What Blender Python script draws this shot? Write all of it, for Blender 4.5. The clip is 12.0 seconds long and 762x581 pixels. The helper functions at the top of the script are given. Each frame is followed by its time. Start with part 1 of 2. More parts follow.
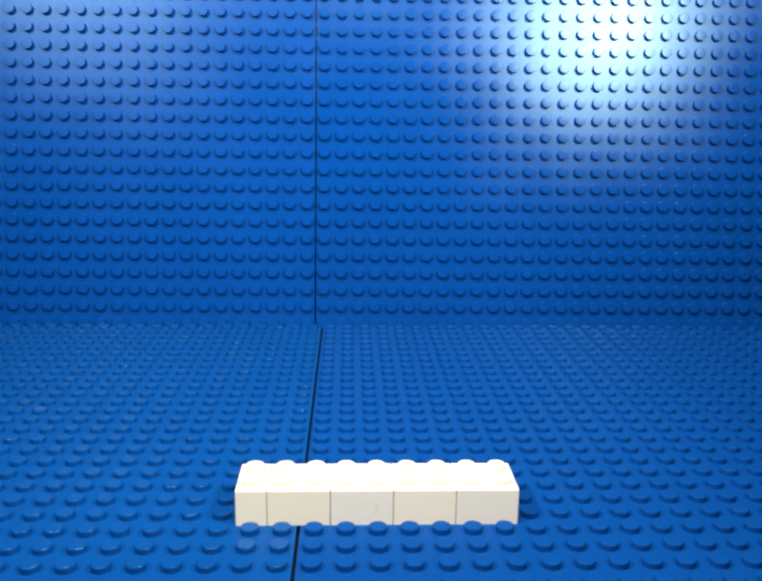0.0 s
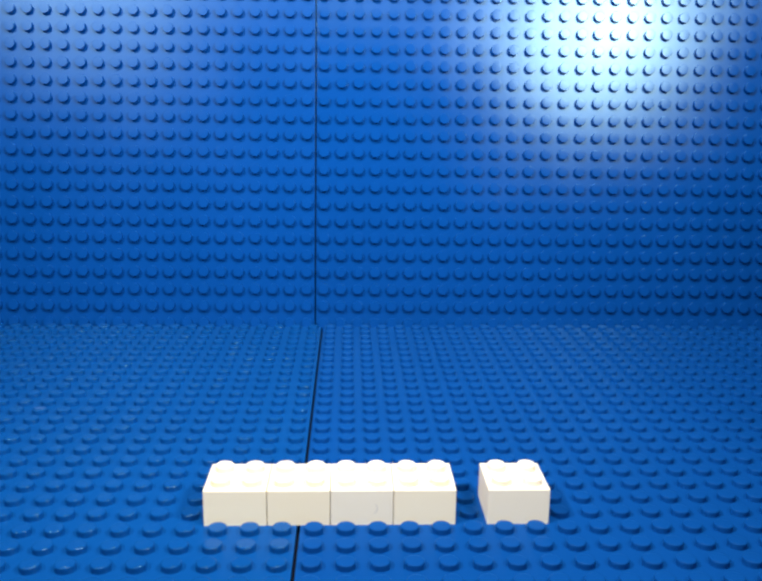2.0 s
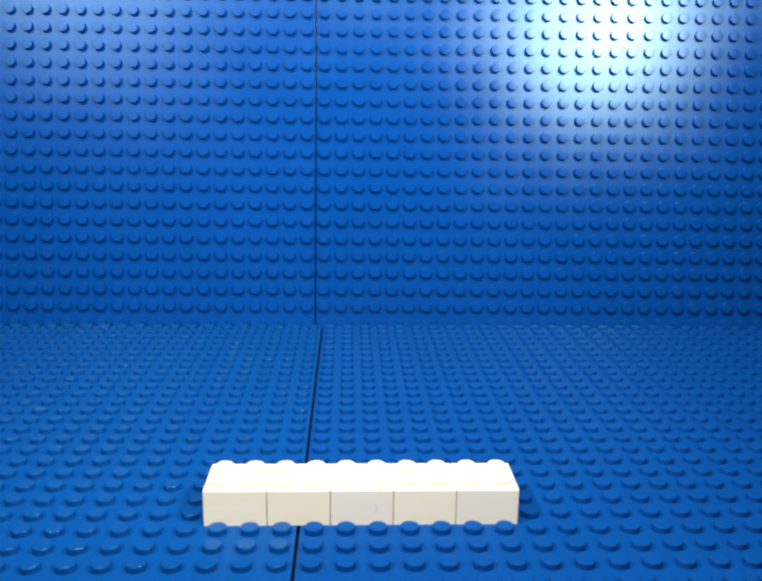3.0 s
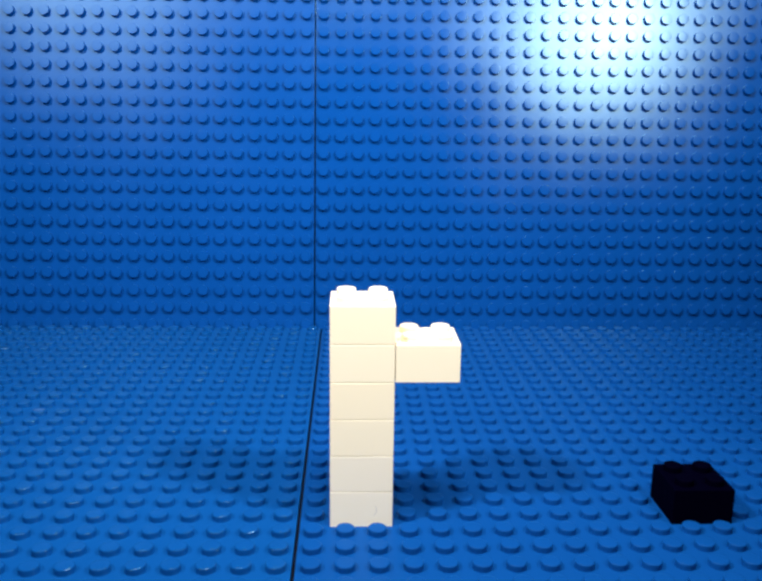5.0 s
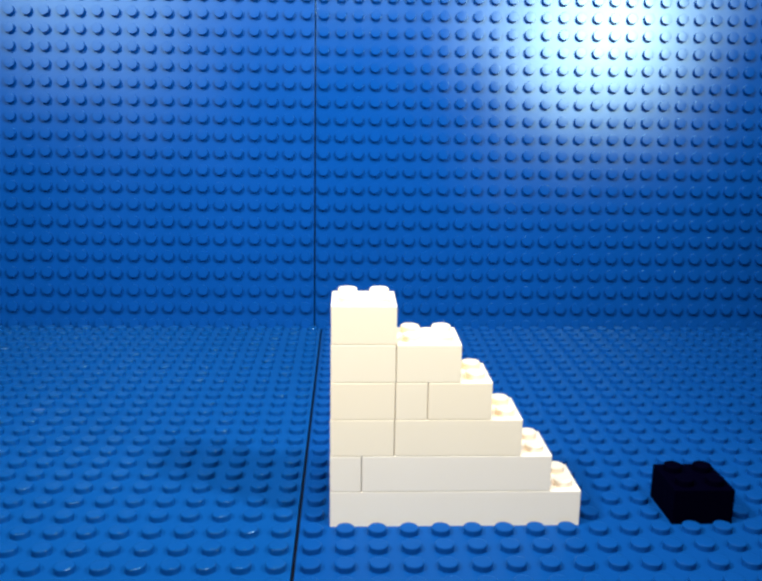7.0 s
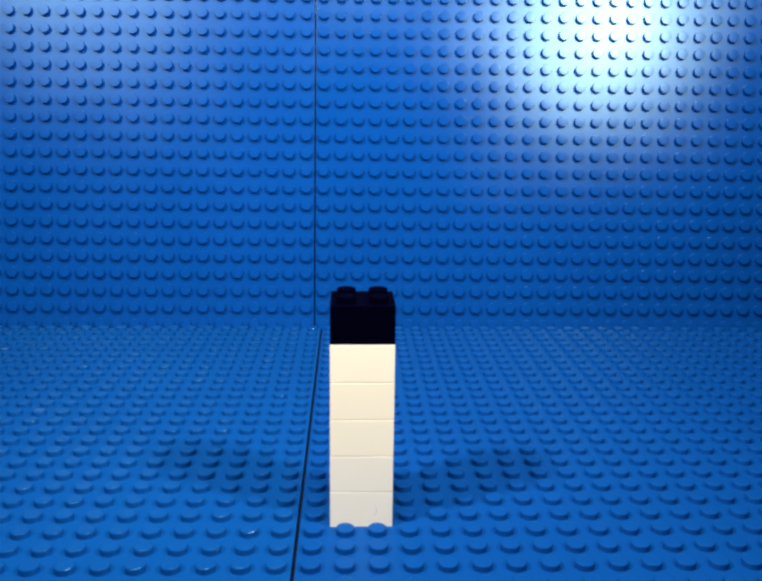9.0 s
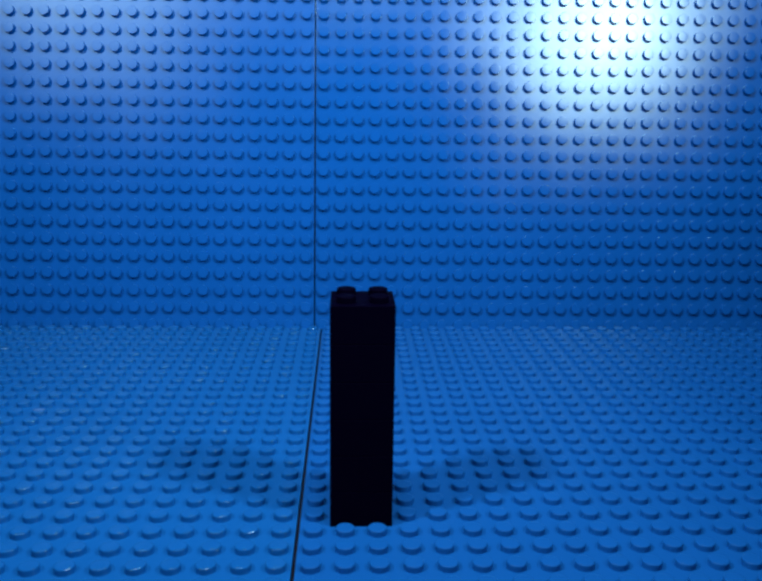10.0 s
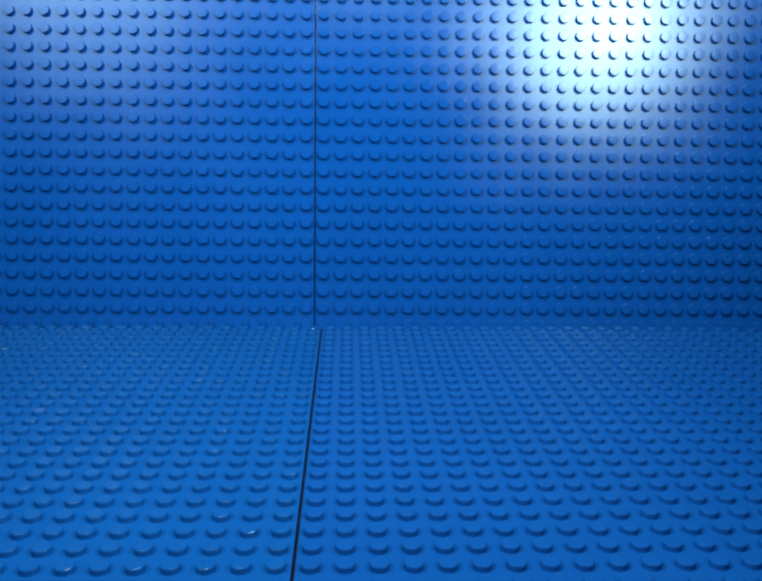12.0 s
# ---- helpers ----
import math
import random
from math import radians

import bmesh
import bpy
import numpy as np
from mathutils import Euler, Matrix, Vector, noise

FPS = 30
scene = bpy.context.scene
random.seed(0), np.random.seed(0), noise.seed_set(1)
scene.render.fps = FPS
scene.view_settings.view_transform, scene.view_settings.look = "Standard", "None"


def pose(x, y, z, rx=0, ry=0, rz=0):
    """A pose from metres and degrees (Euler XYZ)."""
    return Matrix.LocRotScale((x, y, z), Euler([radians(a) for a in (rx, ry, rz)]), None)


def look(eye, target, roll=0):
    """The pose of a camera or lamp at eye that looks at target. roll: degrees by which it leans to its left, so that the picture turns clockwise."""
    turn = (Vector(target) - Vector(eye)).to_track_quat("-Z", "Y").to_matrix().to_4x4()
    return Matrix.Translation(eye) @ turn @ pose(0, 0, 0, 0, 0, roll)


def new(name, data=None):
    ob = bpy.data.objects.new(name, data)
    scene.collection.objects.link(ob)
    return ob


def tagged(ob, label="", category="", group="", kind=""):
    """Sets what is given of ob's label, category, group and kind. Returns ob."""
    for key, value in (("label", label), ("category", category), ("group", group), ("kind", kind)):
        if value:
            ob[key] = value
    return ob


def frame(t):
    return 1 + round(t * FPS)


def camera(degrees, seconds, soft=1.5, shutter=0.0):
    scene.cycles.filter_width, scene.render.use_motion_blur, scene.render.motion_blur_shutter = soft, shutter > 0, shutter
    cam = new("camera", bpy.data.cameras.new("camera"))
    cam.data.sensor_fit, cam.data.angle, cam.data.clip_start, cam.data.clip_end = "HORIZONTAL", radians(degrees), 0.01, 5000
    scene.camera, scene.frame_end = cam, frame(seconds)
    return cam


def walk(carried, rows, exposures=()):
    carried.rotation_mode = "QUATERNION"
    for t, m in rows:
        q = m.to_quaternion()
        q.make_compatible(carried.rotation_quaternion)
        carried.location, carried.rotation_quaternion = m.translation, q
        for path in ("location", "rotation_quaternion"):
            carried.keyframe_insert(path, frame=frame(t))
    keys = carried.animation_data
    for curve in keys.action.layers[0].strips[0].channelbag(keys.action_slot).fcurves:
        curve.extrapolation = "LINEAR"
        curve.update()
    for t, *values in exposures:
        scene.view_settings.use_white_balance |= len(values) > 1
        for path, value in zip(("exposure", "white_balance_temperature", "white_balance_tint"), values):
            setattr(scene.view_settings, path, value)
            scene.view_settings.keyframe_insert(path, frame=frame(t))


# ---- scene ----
# Camera: fixed on its stand, nudged a little once between two takes.
cam = camera(49.305, 12.0, soft=2.9)
EYE = (0.01249, -0.16864, 0.10674)
BEFORE = pose(*EYE, 76.70, -0.748, -2.095)
AFTER = pose(*EYE, 76.80, -0.748, -2.145)
walk(cam, [(0.0, BEFORE), (3.3, BEFORE), (4.7, AFTER), (12.0, AFTER)],
     exposures=[(0.0, 0.0), (12.0, 0.0)])

# ---- light: two desk lamps before the set, a dim evening room round it ----
world = bpy.data.worlds.new("room_light")
scene.world = world
world.use_nodes = True
world.node_tree.nodes["Background"].inputs[0].default_value = (0.75, 0.85, 1.0, 1)
world.node_tree.nodes["Background"].inputs[1].default_value = 0.004


def desk_lamp(name, place, aim, watts, radius, cone, blend):
    data = bpy.data.lights.new(name, "SPOT")
    data.energy, data.shadow_soft_size, data.color = watts, radius, (0.90, 0.97, 0.95)
    data.spot_size, data.spot_blend = radians(cone), blend
    ob = new(name, data)
    ob.matrix_basis = look(place, aim)
    return ob


desk_lamp("lamp_right", (0.239, -0.117, 0.308), (-0.12, 0.19, 0.31), 15.9, 0.024, 134, 1.0)
desk_lamp("lamp_left", (-0.262, -0.134, 0.396), (0.15, 0.18, 0.32), 19.5, 0.024, 130, 1.0)

# unseen soft light added overhead to brighten the front floor and brick tops
overhead = bpy.data.lights.new("overhead_fill", "AREA")
overhead.energy, overhead.shape, overhead.size, overhead.color = 2.05, "DISK", 0.16, (0.90, 0.97, 0.95)
new("overhead_fill", overhead).matrix_basis = pose(0.01, -0.07, 0.44)


# ---- materials ----
def plastic(name, colour, rough, specular=0.5, vary=0.04, hue=None, bump=0.05, coat=0.0):
    """Moulded glossy plastic: slight tone drift, fine scuffs in the gloss, faint ripple of the mould."""
    mat = bpy.data.materials.new(name)
    mat.use_nodes = True
    nt = mat.node_tree
    n, l = nt.nodes, nt.links
    bsdf = n["Principled BSDF"]
    bsdf.inputs["Specular IOR Level"].default_value = specular
    bsdf.inputs["Coat Weight"].default_value = coat
    bsdf.inputs["Coat Roughness"].default_value = 0.12
    geo = n.new("ShaderNodeNewGeometry")
    big = n.new("ShaderNodeTexNoise")
    big.inputs["Scale"].default_value, big.inputs["Detail"].default_value = 22.0, 3.0
    fine = n.new("ShaderNodeTexNoise")
    fine.inputs["Scale"].default_value, fine.inputs["Detail"].default_value = 420.0, 4.0
    info = n.new("ShaderNodeObjectInfo")
    for t in (big, fine):
        l.new(geo.outputs["Position"], t.inputs["Vector"])
    mix = n.new("ShaderNodeMix")
    mix.data_type = "RGBA"
    dark = [c * (1 - 2.2 * vary) for c in colour]
    mix.inputs["A"].default_value = (*dark, 1)
    mix.inputs["B"].default_value = (*colour, 1)
    l.new(big.outputs["Fac"], mix.inputs["Factor"])
    last = mix.outputs["Result"]
    if hue:
        tint = n.new("ShaderNodeMix")
        tint.data_type, tint.blend_type = "RGBA", "MULTIPLY"
        tint.inputs["B"].default_value = (*hue, 1)
        l.new(info.outputs["Random"], tint.inputs["Factor"])
        l.new(last, tint.inputs["A"])
        last = tint.outputs["Result"]
    l.new(last, bsdf.inputs["Base Color"])
    scuff = n.new("ShaderNodeMapRange")
    scuff.inputs["From Min"].default_value, scuff.inputs["From Max"].default_value = 0.3, 0.75
    scuff.inputs["To Min"].default_value, scuff.inputs["To Max"].default_value = rough * 0.9, rough * 1.2
    l.new(fine.outputs["Fac"], scuff.inputs["Value"])
    l.new(scuff.outputs["Result"], bsdf.inputs["Roughness"])
    relief = n.new("ShaderNodeBump")
    relief.inputs["Strength"].default_value, relief.inputs["Distance"].default_value = bump, 0.0004
    l.new(fine.outputs["Fac"], relief.inputs["Height"])
    l.new(relief.outputs["Normal"], bsdf.inputs["Normal"])
    return mat


def sheen_plastic(name, colour, rough, ior, bump):
    """Satin moulded plastic: a matt body under a tight gloss, with faint drift of tone, scuffs and mould ripple."""
    mat = bpy.data.materials.new(name)
    mat.use_nodes = True
    nt = mat.node_tree
    n, l = nt.nodes, nt.links
    n.remove(n["Principled BSDF"])
    geo = n.new("ShaderNodeNewGeometry")
    big, fine = n.new("ShaderNodeTexNoise"), n.new("ShaderNodeTexNoise")
    big.inputs["Scale"].default_value, big.inputs["Detail"].default_value = 18.0, 4.0
    fine.inputs["Scale"].default_value, fine.inputs["Detail"].default_value = 500.0, 4.0
    for t in (big, fine):
        l.new(geo.outputs["Position"], t.inputs["Vector"])
    info = n.new("ShaderNodeObjectInfo")
    mix = n.new("ShaderNodeMix")
    mix.data_type = "RGBA"
    mix.inputs["A"].default_value = (*[c * 0.90 for c in colour], 1)
    mix.inputs["B"].default_value = (*[c * 1.10 for c in colour], 1)
    add = n.new("ShaderNodeMath")
    add.operation = "MULTIPLY_ADD"
    add.inputs[1].default_value, add.inputs[2].default_value = 0.25, -0.12
    l.new(info.outputs["Random"], add.inputs[0])
    tone = n.new("ShaderNodeMath")
    tone.operation = "ADD"
    l.new(big.outputs["Fac"], tone.inputs[0])
    l.new(add.outputs[0], tone.inputs[1])
    l.new(tone.outputs[0], mix.inputs["Factor"])
    relief = n.new("ShaderNodeBump")
    relief.inputs["Strength"].default_value, relief.inputs["Distance"].default_value = bump, 0.0004
    l.new(fine.outputs["Fac"], relief.inputs["Height"])
    matt, gloss = n.new("ShaderNodeBsdfDiffuse"), n.new("ShaderNodeBsdfGlossy")
    gloss.distribution = "BECKMANN"
    gloss.inputs["Color"].default_value = (0.62, 0.91, 1.0, 1)
    l.new(mix.outputs["Result"], matt.inputs["Color"])
    scuff = n.new("ShaderNodeMapRange")
    scuff.inputs["From Min"].default_value, scuff.inputs["From Max"].default_value = 0.3, 0.75
    scuff.inputs["To Min"].default_value, scuff.inputs["To Max"].default_value = rough * 0.93, rough * 1.1
    l.new(big.outputs["Fac"], scuff.inputs["Value"])
    l.new(scuff.outputs["Result"], gloss.inputs["Roughness"])
    fresnel, both = n.new("ShaderNodeFresnel"), n.new("ShaderNodeMixShader")
    fresnel.inputs["IOR"].default_value = ior
    l.new(fresnel.outputs[0], both.inputs[0])
    l.new(matt.outputs[0], both.inputs[1])
    l.new(gloss.outputs[0], both.inputs[2])
    for node in (matt, gloss, fresnel):
        l.new(relief.outputs["Normal"], node.inputs["Normal"])
    l.new(both.outputs[0], n["Material Output"].inputs["Surface"])
    return mat


BLUE_BASE, LEFT_BASE, RIGHT_BASE = (0.0017, 0.0438, 0.201), (0.0024, 0.0545, 0.215), (0.0026, 0.0518, 0.218)
BLUE = sheen_plastic("blue_plastic", BLUE_BASE, 0.305, 1.495, 0.03)
BLUE_DULL = sheen_plastic("dull_blue_plastic", BLUE_BASE, 0.35, 1.28, 0.04)
BLUE_STUD = sheen_plastic("blue_stud_plastic", BLUE_BASE, 0.285, 1.46, 0.02)
BLUE_DULL_STUD = sheen_plastic("dull_blue_stud_plastic", BLUE_BASE, 0.35, 1.26, 0.03)
BLUE_WORN = sheen_plastic("worn_blue_plastic", RIGHT_BASE, 0.40, 1.13, 0.05)
BLUE_OLD = sheen_plastic("old_blue_plastic", LEFT_BASE, 0.38, 1.19, 0.05)
BLUE_FLANK = sheen_plastic("blue_stud_side_plastic", BLUE_BASE, 0.42, 1.09, 0.02)
BLUE_WORN_STUD = sheen_plastic("worn_blue_stud_plastic", RIGHT_BASE, 0.42, 1.14, 0.02)
BLUE_SHINY_STUD = sheen_plastic("shiny_blue_stud_plastic", LEFT_BASE, 0.15, 1.38, 0.0)
WHITE = plastic("white_plastic", (0.91, 0.77, 0.625), 0.32, vary=0.02, hue=(1.0, 0.98, 0.94))
CREAM = plastic("yellowed_white_plastic", (0.955, 0.785, 0.585), 0.32, vary=0.02, hue=(1.0, 0.98, 0.95))
SCUFF = plastic("grey_scuff", (0.70, 0.58, 0.50), 0.6)
PALE_BLUE = plastic("pale_blue_plastic", (0.03, 0.09, 0.26), 0.45, vary=0.1)
BLACK = plastic("black_plastic", (0.0004, 0.0002, 0.0036), 0.6, specular=0.006)
WOOD = plastic("table_laminate", (0.006, 0.006, 0.010), 0.7, specular=0.15, vary=0.15)

# ---- sizes of the toy system ----
PITCH, BRICK_H, STUD_R, STUD_H = 0.008, 0.0096, 0.0024, 0.0017
TABLE_Z = -0.00255
WALL_SEAM, WALL_Y = -0.00335, 0.2100


def mesh_of(name, bm, material):
    me = bpy.data.meshes.new(name)
    bm.to_mesh(me)
    bm.free()
    me.materials.append(material)
    return me


def part(name, data, material, parent, label=""):
    """One mesh object under a thing; data is a bmesh or a mesh to share."""
    me = data if isinstance(data, bpy.types.Mesh) else mesh_of(name, data, material)
    ob = new(name, me)
    ob.parent = parent
    return tagged(ob, label) if label else ob


def stud_rings(seg, r, h, edge, dome):
    """Points and faces of one stud: wall, rounded rim, slightly domed top; and how many of the faces are its side."""
    rings = [(r, -0.0002), (r, h - dome - 1.4 * edge), (r, h - dome - edge), (r - edge * 0.13, h - dome - edge * 0.5),
             (r - edge * 0.5, h - dome - edge * 0.13), (r - edge, h - dome), (r - edge - 0.00006, h - dome * 0.98), (r * 0.72, h - dome * 0.62), (r * 0.36, h - dome * 0.16)]
    verts, faces = [], []
    for rad, z in rings:
        for k in range(seg):
            a = 2 * math.pi * k / seg
            verts.append((rad * math.cos(a), rad * math.sin(a), z))
    for j in range(len(rings) - 1):
        for k in range(seg):
            k2 = (k + 1) % seg
            faces.append((j * seg + k, j * seg + k2, (j + 1) * seg + k2, (j + 1) * seg + k))
    faces.append(tuple(range((len(rings) - 1) * seg, len(rings) * seg)))
    return verts, faces, 5 * seg


def stud_mesh(name, material, places, seg=20, r=STUD_R, h=STUD_H, edge=0.00033, dome=0.0, flank=None):
    """A mesh of studs at the given places (x, y); flank is the duller plastic of their sides."""
    v, f, sides = stud_rings(seg, r, h, edge, dome)
    verts = [(x + px, y + py, z) for px, py in places for x, y, z in v]
    faces = [tuple(i + len(v) * n for i in face) for n in range(len(places)) for face in f]
    me = bpy.data.meshes.new(name)
    me.from_pydata(verts, [], faces)
    me.polygons.foreach_set("use_smooth", [True] * len(faces))
    me.materials.append(material)
    if flank:
        me.materials.append(flank)
        me.polygons.foreach_set("material_index", [int(k % len(f) < sides) for k in range(len(faces))])
    return me


# ---- table and room ----
def box(x0, y0, z0, x1, y1, z1, bevel=0.0):
    bm = bmesh.new()
    bmesh.ops.create_cube(bm, size=1, matrix=Matrix.LocRotScale(
        ((x0 + x1) / 2, (y0 + y1) / 2, (z0 + z1) / 2), None, (x1 - x0, y1 - y0, z1 - z0)))
    if bevel:
        bmesh.ops.bevel(bm, geom=bm.edges[:], offset=bevel, segments=2, affect="EDGES", profile=0.6)
    return bm


def table():
    top = new("table", mesh_of("table", box(-0.42, -0.46, TABLE_Z - 0.025, 0.42, 0.34, TABLE_Z, 0.002), WOOD))
    tagged(top, "near-black laminate table top under the blue baseplates", "table", kind="structure")


table()


# ---- baseplates ----
def baseplate(u0, v0, rise, near, label, group, sheet, studs, edge, flank=None, tall=STUD_H):
    """A 32 by 32 stud plate whose corner lies at (u0, v0) of its own plane; near picks the studs that are objects of their own."""
    thing = new("baseplate")
    tagged(thing, label, "baseplate", group, "structure")
    inset = 0.00036 if rise else 0.00044
    size = 32 * PITCH
    part("sheet", box(u0 + inset, v0 + rise, -0.0025, u0 + size - inset, v0 + size, 0.0, 0.00006 if rise else 0.00005), sheet, thing)
    single = stud_mesh("stud", studs, [(0.0, 0.0)], seg=28, h=tall, edge=edge, dome=0.00002, flank=flank)
    rest = []
    for i in range(32):
        for j in range(32):
            place = (u0 + (i + 0.5) * PITCH, v0 + (j + 0.5) * PITCH)
            if near(*place):
                part("stud", single, studs, thing).location = (*place, 0.0)
            else:
                rest.append(place)
    tagged(part("far_studs", stud_mesh("far_studs", studs, rest, seg=16, h=tall, edge=edge, dome=0.00002, flank=flank), studs, thing), kind="stuff")
    return thing


def pale_mark(plate, x, y):
    """A pale, flat, elongated mark on the top of one stud."""
    bm = bmesh.new()
    rim = [bm.verts.new((x + 0.0019 * math.cos(a) * (1 + 0.12 * math.sin(3 * a)), y + 0.0008 * math.sin(a), STUD_H + 0.00003))
           for a in (2 * math.pi * k / 18 for k in range(18))]
    bm.faces.new(rim)
    part("pale_mark", bm, PALE_BLUE, plate, "pale mark on a blue stud")


def baseplates():
    lean, yaw = radians(10.357), radians(-0.589)
    u = Vector((math.cos(yaw), math.sin(yaw), 0))
    v = Vector((0, math.sin(lean), math.cos(lean)))
    n = u.cross(v).normalized()
    wall = Matrix((u, v, n)).transposed().to_4x4()
    wall.translation = (0, WALL_Y, 0)
    for side in (-1, 1):
        edge = 0.0 if side > 0 else -0.256
        near_floor = lambda x, y: 0 < y < 0.120 and 0 < x * side < 0.160
        floor_plate = baseplate(edge, -0.048, 0.0, near_floor, "bright blue studded baseplate lying flat on the table", "floor baseplates",
                  BLUE_OLD if side < 0 else BLUE_WORN, BLUE_SHINY_STUD if side < 0 else BLUE_WORN_STUD, 0.00032)
        if side < 0:
            pale_mark(floor_plate, -11.5 * PITCH, -0.048 + 18.5 * PITCH)
        near_wall = lambda x, y: 0.012 < y < 0.132 and 0 < (x - WALL_SEAM) * side < 0.160
        standing = baseplate(edge + WALL_SEAM, 0.00532 - 0.008, 0.0001, near_wall,
                             "bright blue studded baseplate standing as a backdrop, leaning back", "backdrop baseplates",
                             BLUE_DULL if side < 0 else BLUE, BLUE_DULL_STUD if side < 0 else BLUE_STUD, 0.00012, BLUE_FLANK, 0.0020)
        standing.matrix_basis = wall


# ---- bricks ----
def brick_body(nx, ny):
    """A hollow brick: four walls, a roof, worn-round outer edges."""
    g, t = 0.0001, 0.0015
    a, b = nx * PITCH / 2 - g, ny * PITCH / 2 - g
    bm = box(-a, -b, 0.00005, a, b, BRICK_H - 0.00003)
    outer = [e for e in bm.edges if max(v.co.z for v in e.verts) > 0.001]
    bmesh.ops.bevel(bm, geom=outer, offset=0.00018, segments=2, affect="EDGES", profile=0.5)
    under = min(bm.faces, key=lambda f: f.calc_center_median().z)
    bmesh.ops.inset_region(bm, faces=[under], thickness=t)
    bmesh.ops.translate(bm, verts=under.verts[:], vec=(0, 0, BRICK_H - 0.0012))
    return bm


BODIES, PARKED = {}, []


def brick(nx, material, label):
    """A brick nx studs long and two deep, its origin at the middle of its base; it starts among the spare bricks."""
    key = (nx, material.name)
    if key not in BODIES:
        BODIES[key] = (mesh_of("body", brick_body(nx, 2), material), stud_mesh("stud", material, [(0.0, 0.0)], seg=28, edge=0.0003))
    body, stud = BODIES[key]
    thing = new("toy_brick")
    tagged(thing, label, "toy brick", "black bricks" if material is BLACK else "white bricks")
    part("body", body, material, thing)
    for i in range(nx):
        for j in (-0.5, 0.5):
            part("stud", stud, material, thing).location = ((i + 0.5 - nx / 2) * PITCH, j * PITCH, BRICK_H)
    k = len(PARKED)
    home = pose(-0.14 + (k % 5) * 0.072, -0.27 - (k // 5) * 0.024, TABLE_Z)
    PARKED.append(thing)
    thing["studs"] = nx
    thing.matrix_basis = home
    return thing, nx, home


def scuff_mark(thing):
    """A faint curved scratch on the brick's front."""
    bm = bmesh.new()
    y, steps = -2 * PITCH / 2 + 0.00009, 9
    rows = []
    for k in range(steps):
        a = radians(-75 + 130 * k / (steps - 1))
        w = 0.00016 * math.sin(math.pi * (k + 0.6) / (steps + 0.2))
        rows.append([bm.verts.new((0.0026 + r * 0.8 * math.cos(a), y, 0.0046 + r * math.sin(a))) for r in (0.0016 - w, 0.0016 + w)])
    for p, q in zip(rows, rows[1:]):
        bm.faces.new((p[0], q[0], q[1], p[1]))
    part("scuff_mark", bm, SCUFF, thing, "grey curved scratch")


W12 = "small white plastic one-by-two building brick"
W22 = "white plastic two-by-two building brick with four studs"
C22 = "yellowed cream-white plastic two-by-two building brick"
W2N = "long white plastic building brick with two rows of studs"
B22 = "black plastic two-by-two building brick with four studs"


ROW_Y, LEVEL = 4 * PITCH - 0.0009, BRICK_H + 0.00006
# sideways lean of the tall stack, in metres at its sixth level, from each moment on
LEAN = ((5.3, 0.00018), (5.5, 0.00012), (5.6, 0.00035), (5.8, 0.0002), (5.9, 0.0), (6.0, 0.0005), (6.1, 0.0001), (6.4, -0.0001), (6.6, 0.0003), (8.2, 0.0))


def journey(made, stops):
    """Set the brick down at each stop (seconds, first stud, level); a stop of seconds alone puts it back among the spares."""
    thing, nx, home = made
    yaw = random.uniform(-0.35, 0.35) / nx

    def spot(stop, lean):
        if len(stop) == 1:
            return home
        shift = lean * max(0, stop[2] - 1) / 4
        return pose((stop[1] + nx / 2) * PITCH + shift, ROW_Y, stop[2] * LEVEL, 0, 0, yaw)

    marks = {0.0: (0.0,)}
    marks.update({stop[0]: stop for stop in stops})
    times = sorted(set(marks) | {t for t, _ in LEAN})
    rows, now, at = [], None, (0.0,)
    for t in times:
        at = marks.get(t, at)
        lean = ([0.0] + [m for s, m in LEAN if s <= t])[-1]
        place = spot(at, lean)
        if now is None:
            rows.append((0.0, place))
        elif place != now:
            rows += [(t - 2 / FPS, now), (t - 1 / FPS, place)]
        now = place
    rows.append((12.0, now))
    walk(thing, rows)


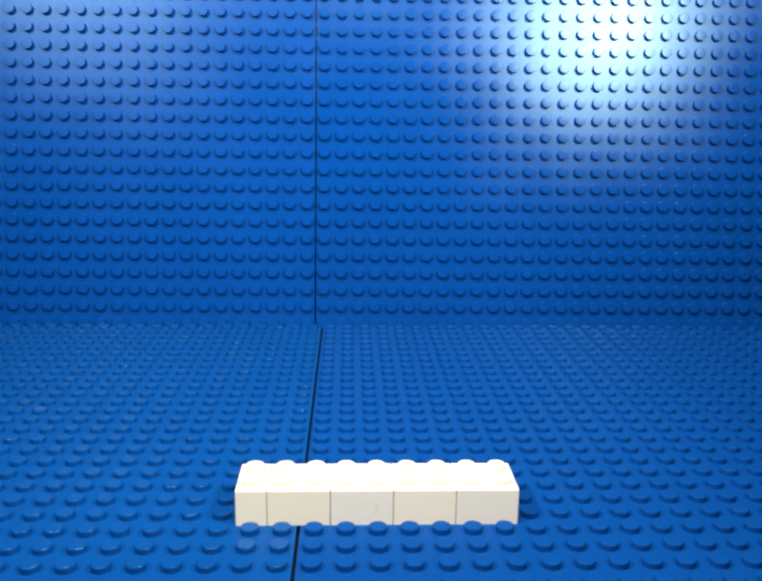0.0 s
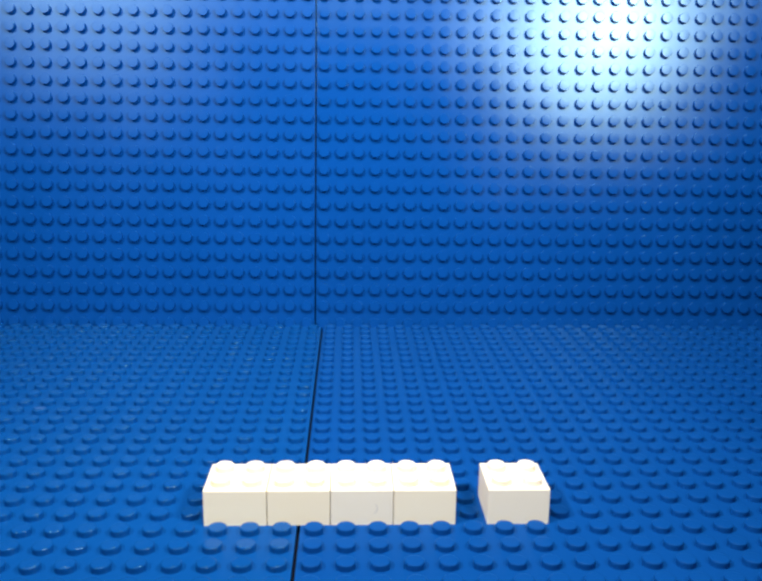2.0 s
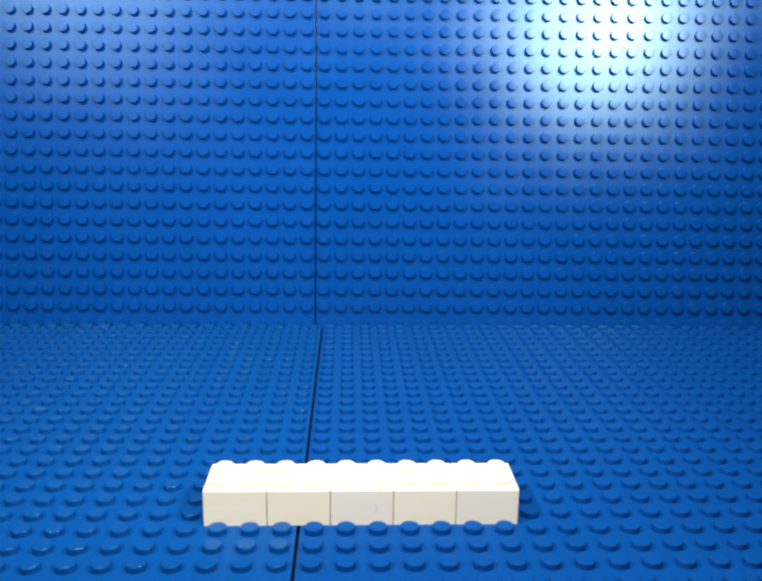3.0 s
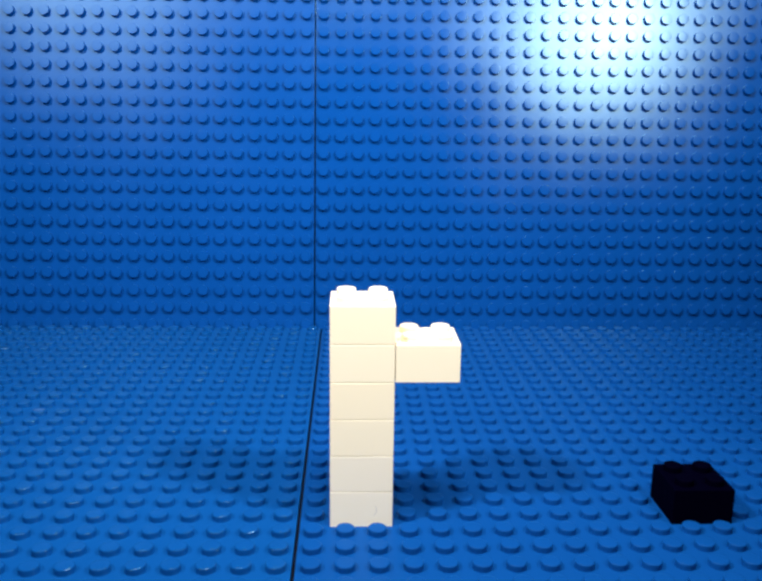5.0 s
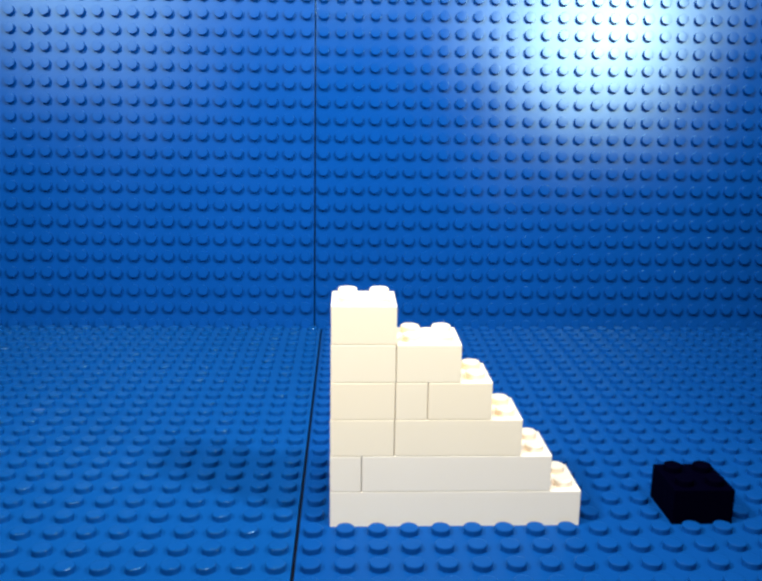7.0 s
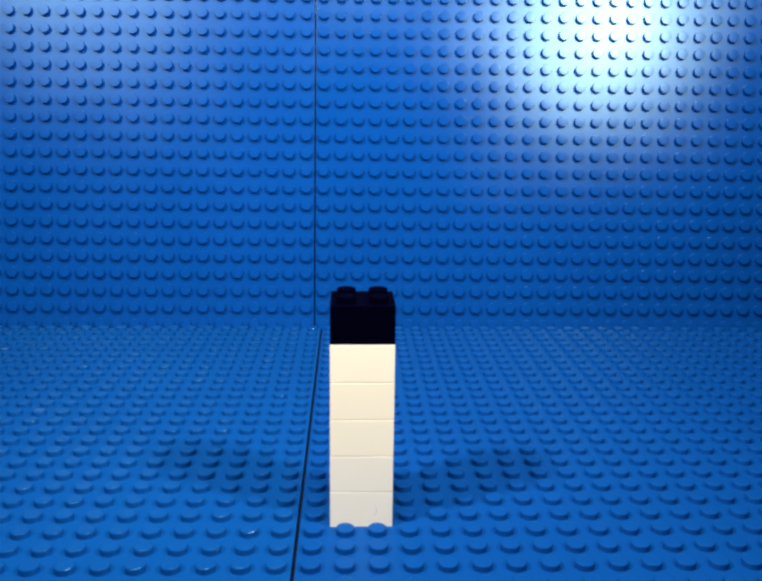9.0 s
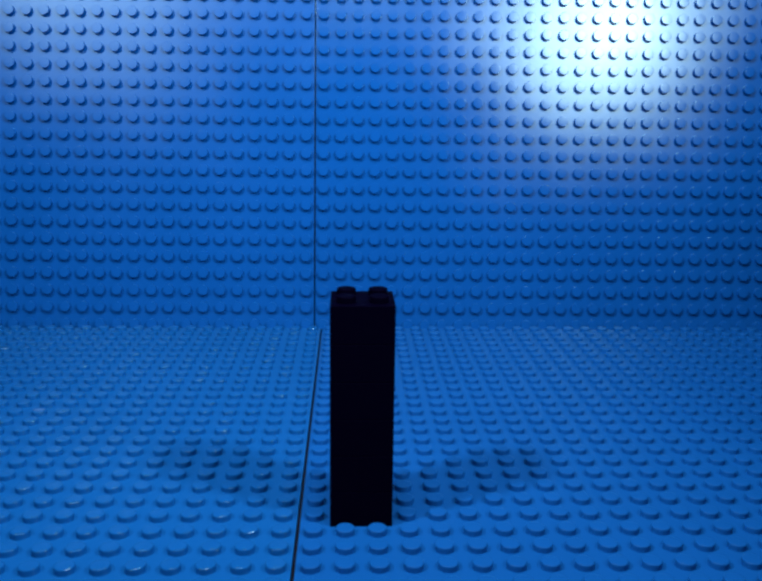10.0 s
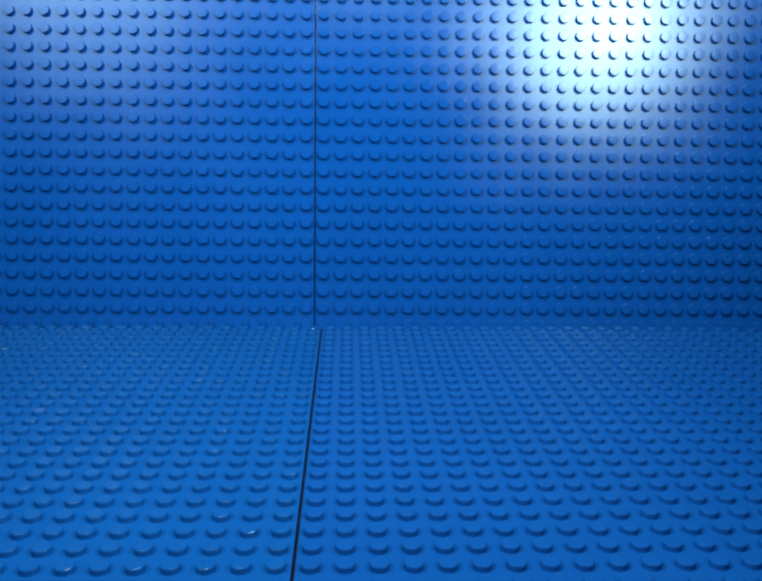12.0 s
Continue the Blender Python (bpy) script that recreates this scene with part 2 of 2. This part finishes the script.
def motions():
    # the first row of bricks, whose ends step out and in, and which then stack up
    first = brick(2, WHITE, W22)
    scuff_mark(first[0])
    journey(first, [(0.0, 1, 0), (6.6,), (8.7, 2, 0), (8.9, 1, 0), (9.8,)])
    journey(brick(2, CREAM, C22), [(0.0, -1, 0), (3.3, 1, 3), (9.5,)])
    journey(brick(2, CREAM, C22), [(0.0, 3, 0), (3.3,), (3.4, 1, 4), (9.4,)])
    journey(brick(2, WHITE, W22), [(0.0, 5, 0), (0.7, 6, 0), (0.8, 7, 0), (1.2, 6, 0), (1.3, 5, 0), (1.7, 6, 0), (1.8, 7, 0), (2.0, 6, 0),
                                   (2.1, 5, 0), (2.5, 6, 0), (2.6, 7, 0), (2.9, 6, 0), (3.0, 5, 0), (3.1, 1, 1), (5.9,), (8.4, 1, 1), (9.7,)])
    journey(brick(2, CREAM, C22), [(0.1, -3, 0), (1.3, -4, 0), (1.4, -5, 0), (1.6, -4, 0), (1.7, -3, 0), (2.1, -4, 0), (2.2, -5, 0),
                                   (2.4, -4, 0), (2.5, -3, 0), (3.1,), (3.2, 1, 2), (9.6,)])
    journey(brick(2, CREAM, C22), [(3.5, 1, 5), (8.2,)])
    # the small bricks that fill single studs
    journey(brick(1, CREAM, W12), [(0.0, -2, 0), (0.1,), (3.1, -2, 0), (3.2,), (3.3, 0, 0), (3.4,), (4.9, 3, 4), (5.0,), (5.1, 3, 3),
                                   (5.2,), (5.3, 3, 3), (8.7,)])
    journey(brick(1, WHITE, W12), [(3.1, 5, 0), (3.2,), (3.3, 3, 0), (3.4,), (5.5, 5, 2), (5.6,), (5.7, 3, 1), (5.8,), (6.2, 3, 0),
                                   (6.3,), (6.5, 7, 0), (6.6,), (8.4, 5, 2), (8.7, 4, 0), (8.9,)])
    journey(brick(1, WHITE, W12), [(6.0, 1, 1), (8.4,), (8.7, 1, 0), (8.9,)])
    # the stair that grows down to the ground
    journey(brick(2, CREAM, C22), [(5.0, 3, 4), (8.9,)])
    journey(brick(2, CREAM, C22), [(5.2, 3, 3), (5.3, 4, 3), (8.7, 3, 3), (8.9,)])
    journey(brick(2, WHITE, W22), [(5.4, 3, 2), (5.6,), (5.8, 3, 1), (5.9,), (6.3, 3, 0), (6.6,), (8.4, 3, 2), (8.9,)])
    journey(brick(2, WHITE, W22), [(6.4, 5, 0), (6.6,), (8.7, 3, 1), (8.9,)])
    journey(brick(4, CREAM, W2N), [(5.6, 3, 2), (8.4, 3, 1), (8.7,)])
    journey(brick(6, WHITE, W2N), [(5.9, 1, 1), (6.0, 2, 1), (8.4, 1, 0), (8.7,)])
    journey(brick(8, WHITE, W2N), [(6.6, 1, 0), (8.4,)])
    # the black brick comes in, climbs the stair and takes the top; others follow downwards
    journey(brick(2, BLACK, B22), [(4.3, 15, 0), (4.4, 14, 0), (4.5, 13, 0), (4.6, 12, 0), (7.1, 11, 0), (7.2, 10, 0), (7.3, 9, 0), (7.4, 8, 1),
                                   (7.5, 7, 2), (7.6, 6, 3), (7.7, 5, 4), (7.8, 3, 5), (8.0, 1, 6), (8.2, 1, 5), (11.4,)])
    for level, come, leave in ((4, 9.4, 11.5), (3, 9.5, 11.6), (2, 9.6, 11.7), (1, 9.7, 11.8), (0, 9.8, 11.9)):
        journey(brick(2, BLACK, B22), [(come, 1, level), (leave,)])


baseplates()
motions()
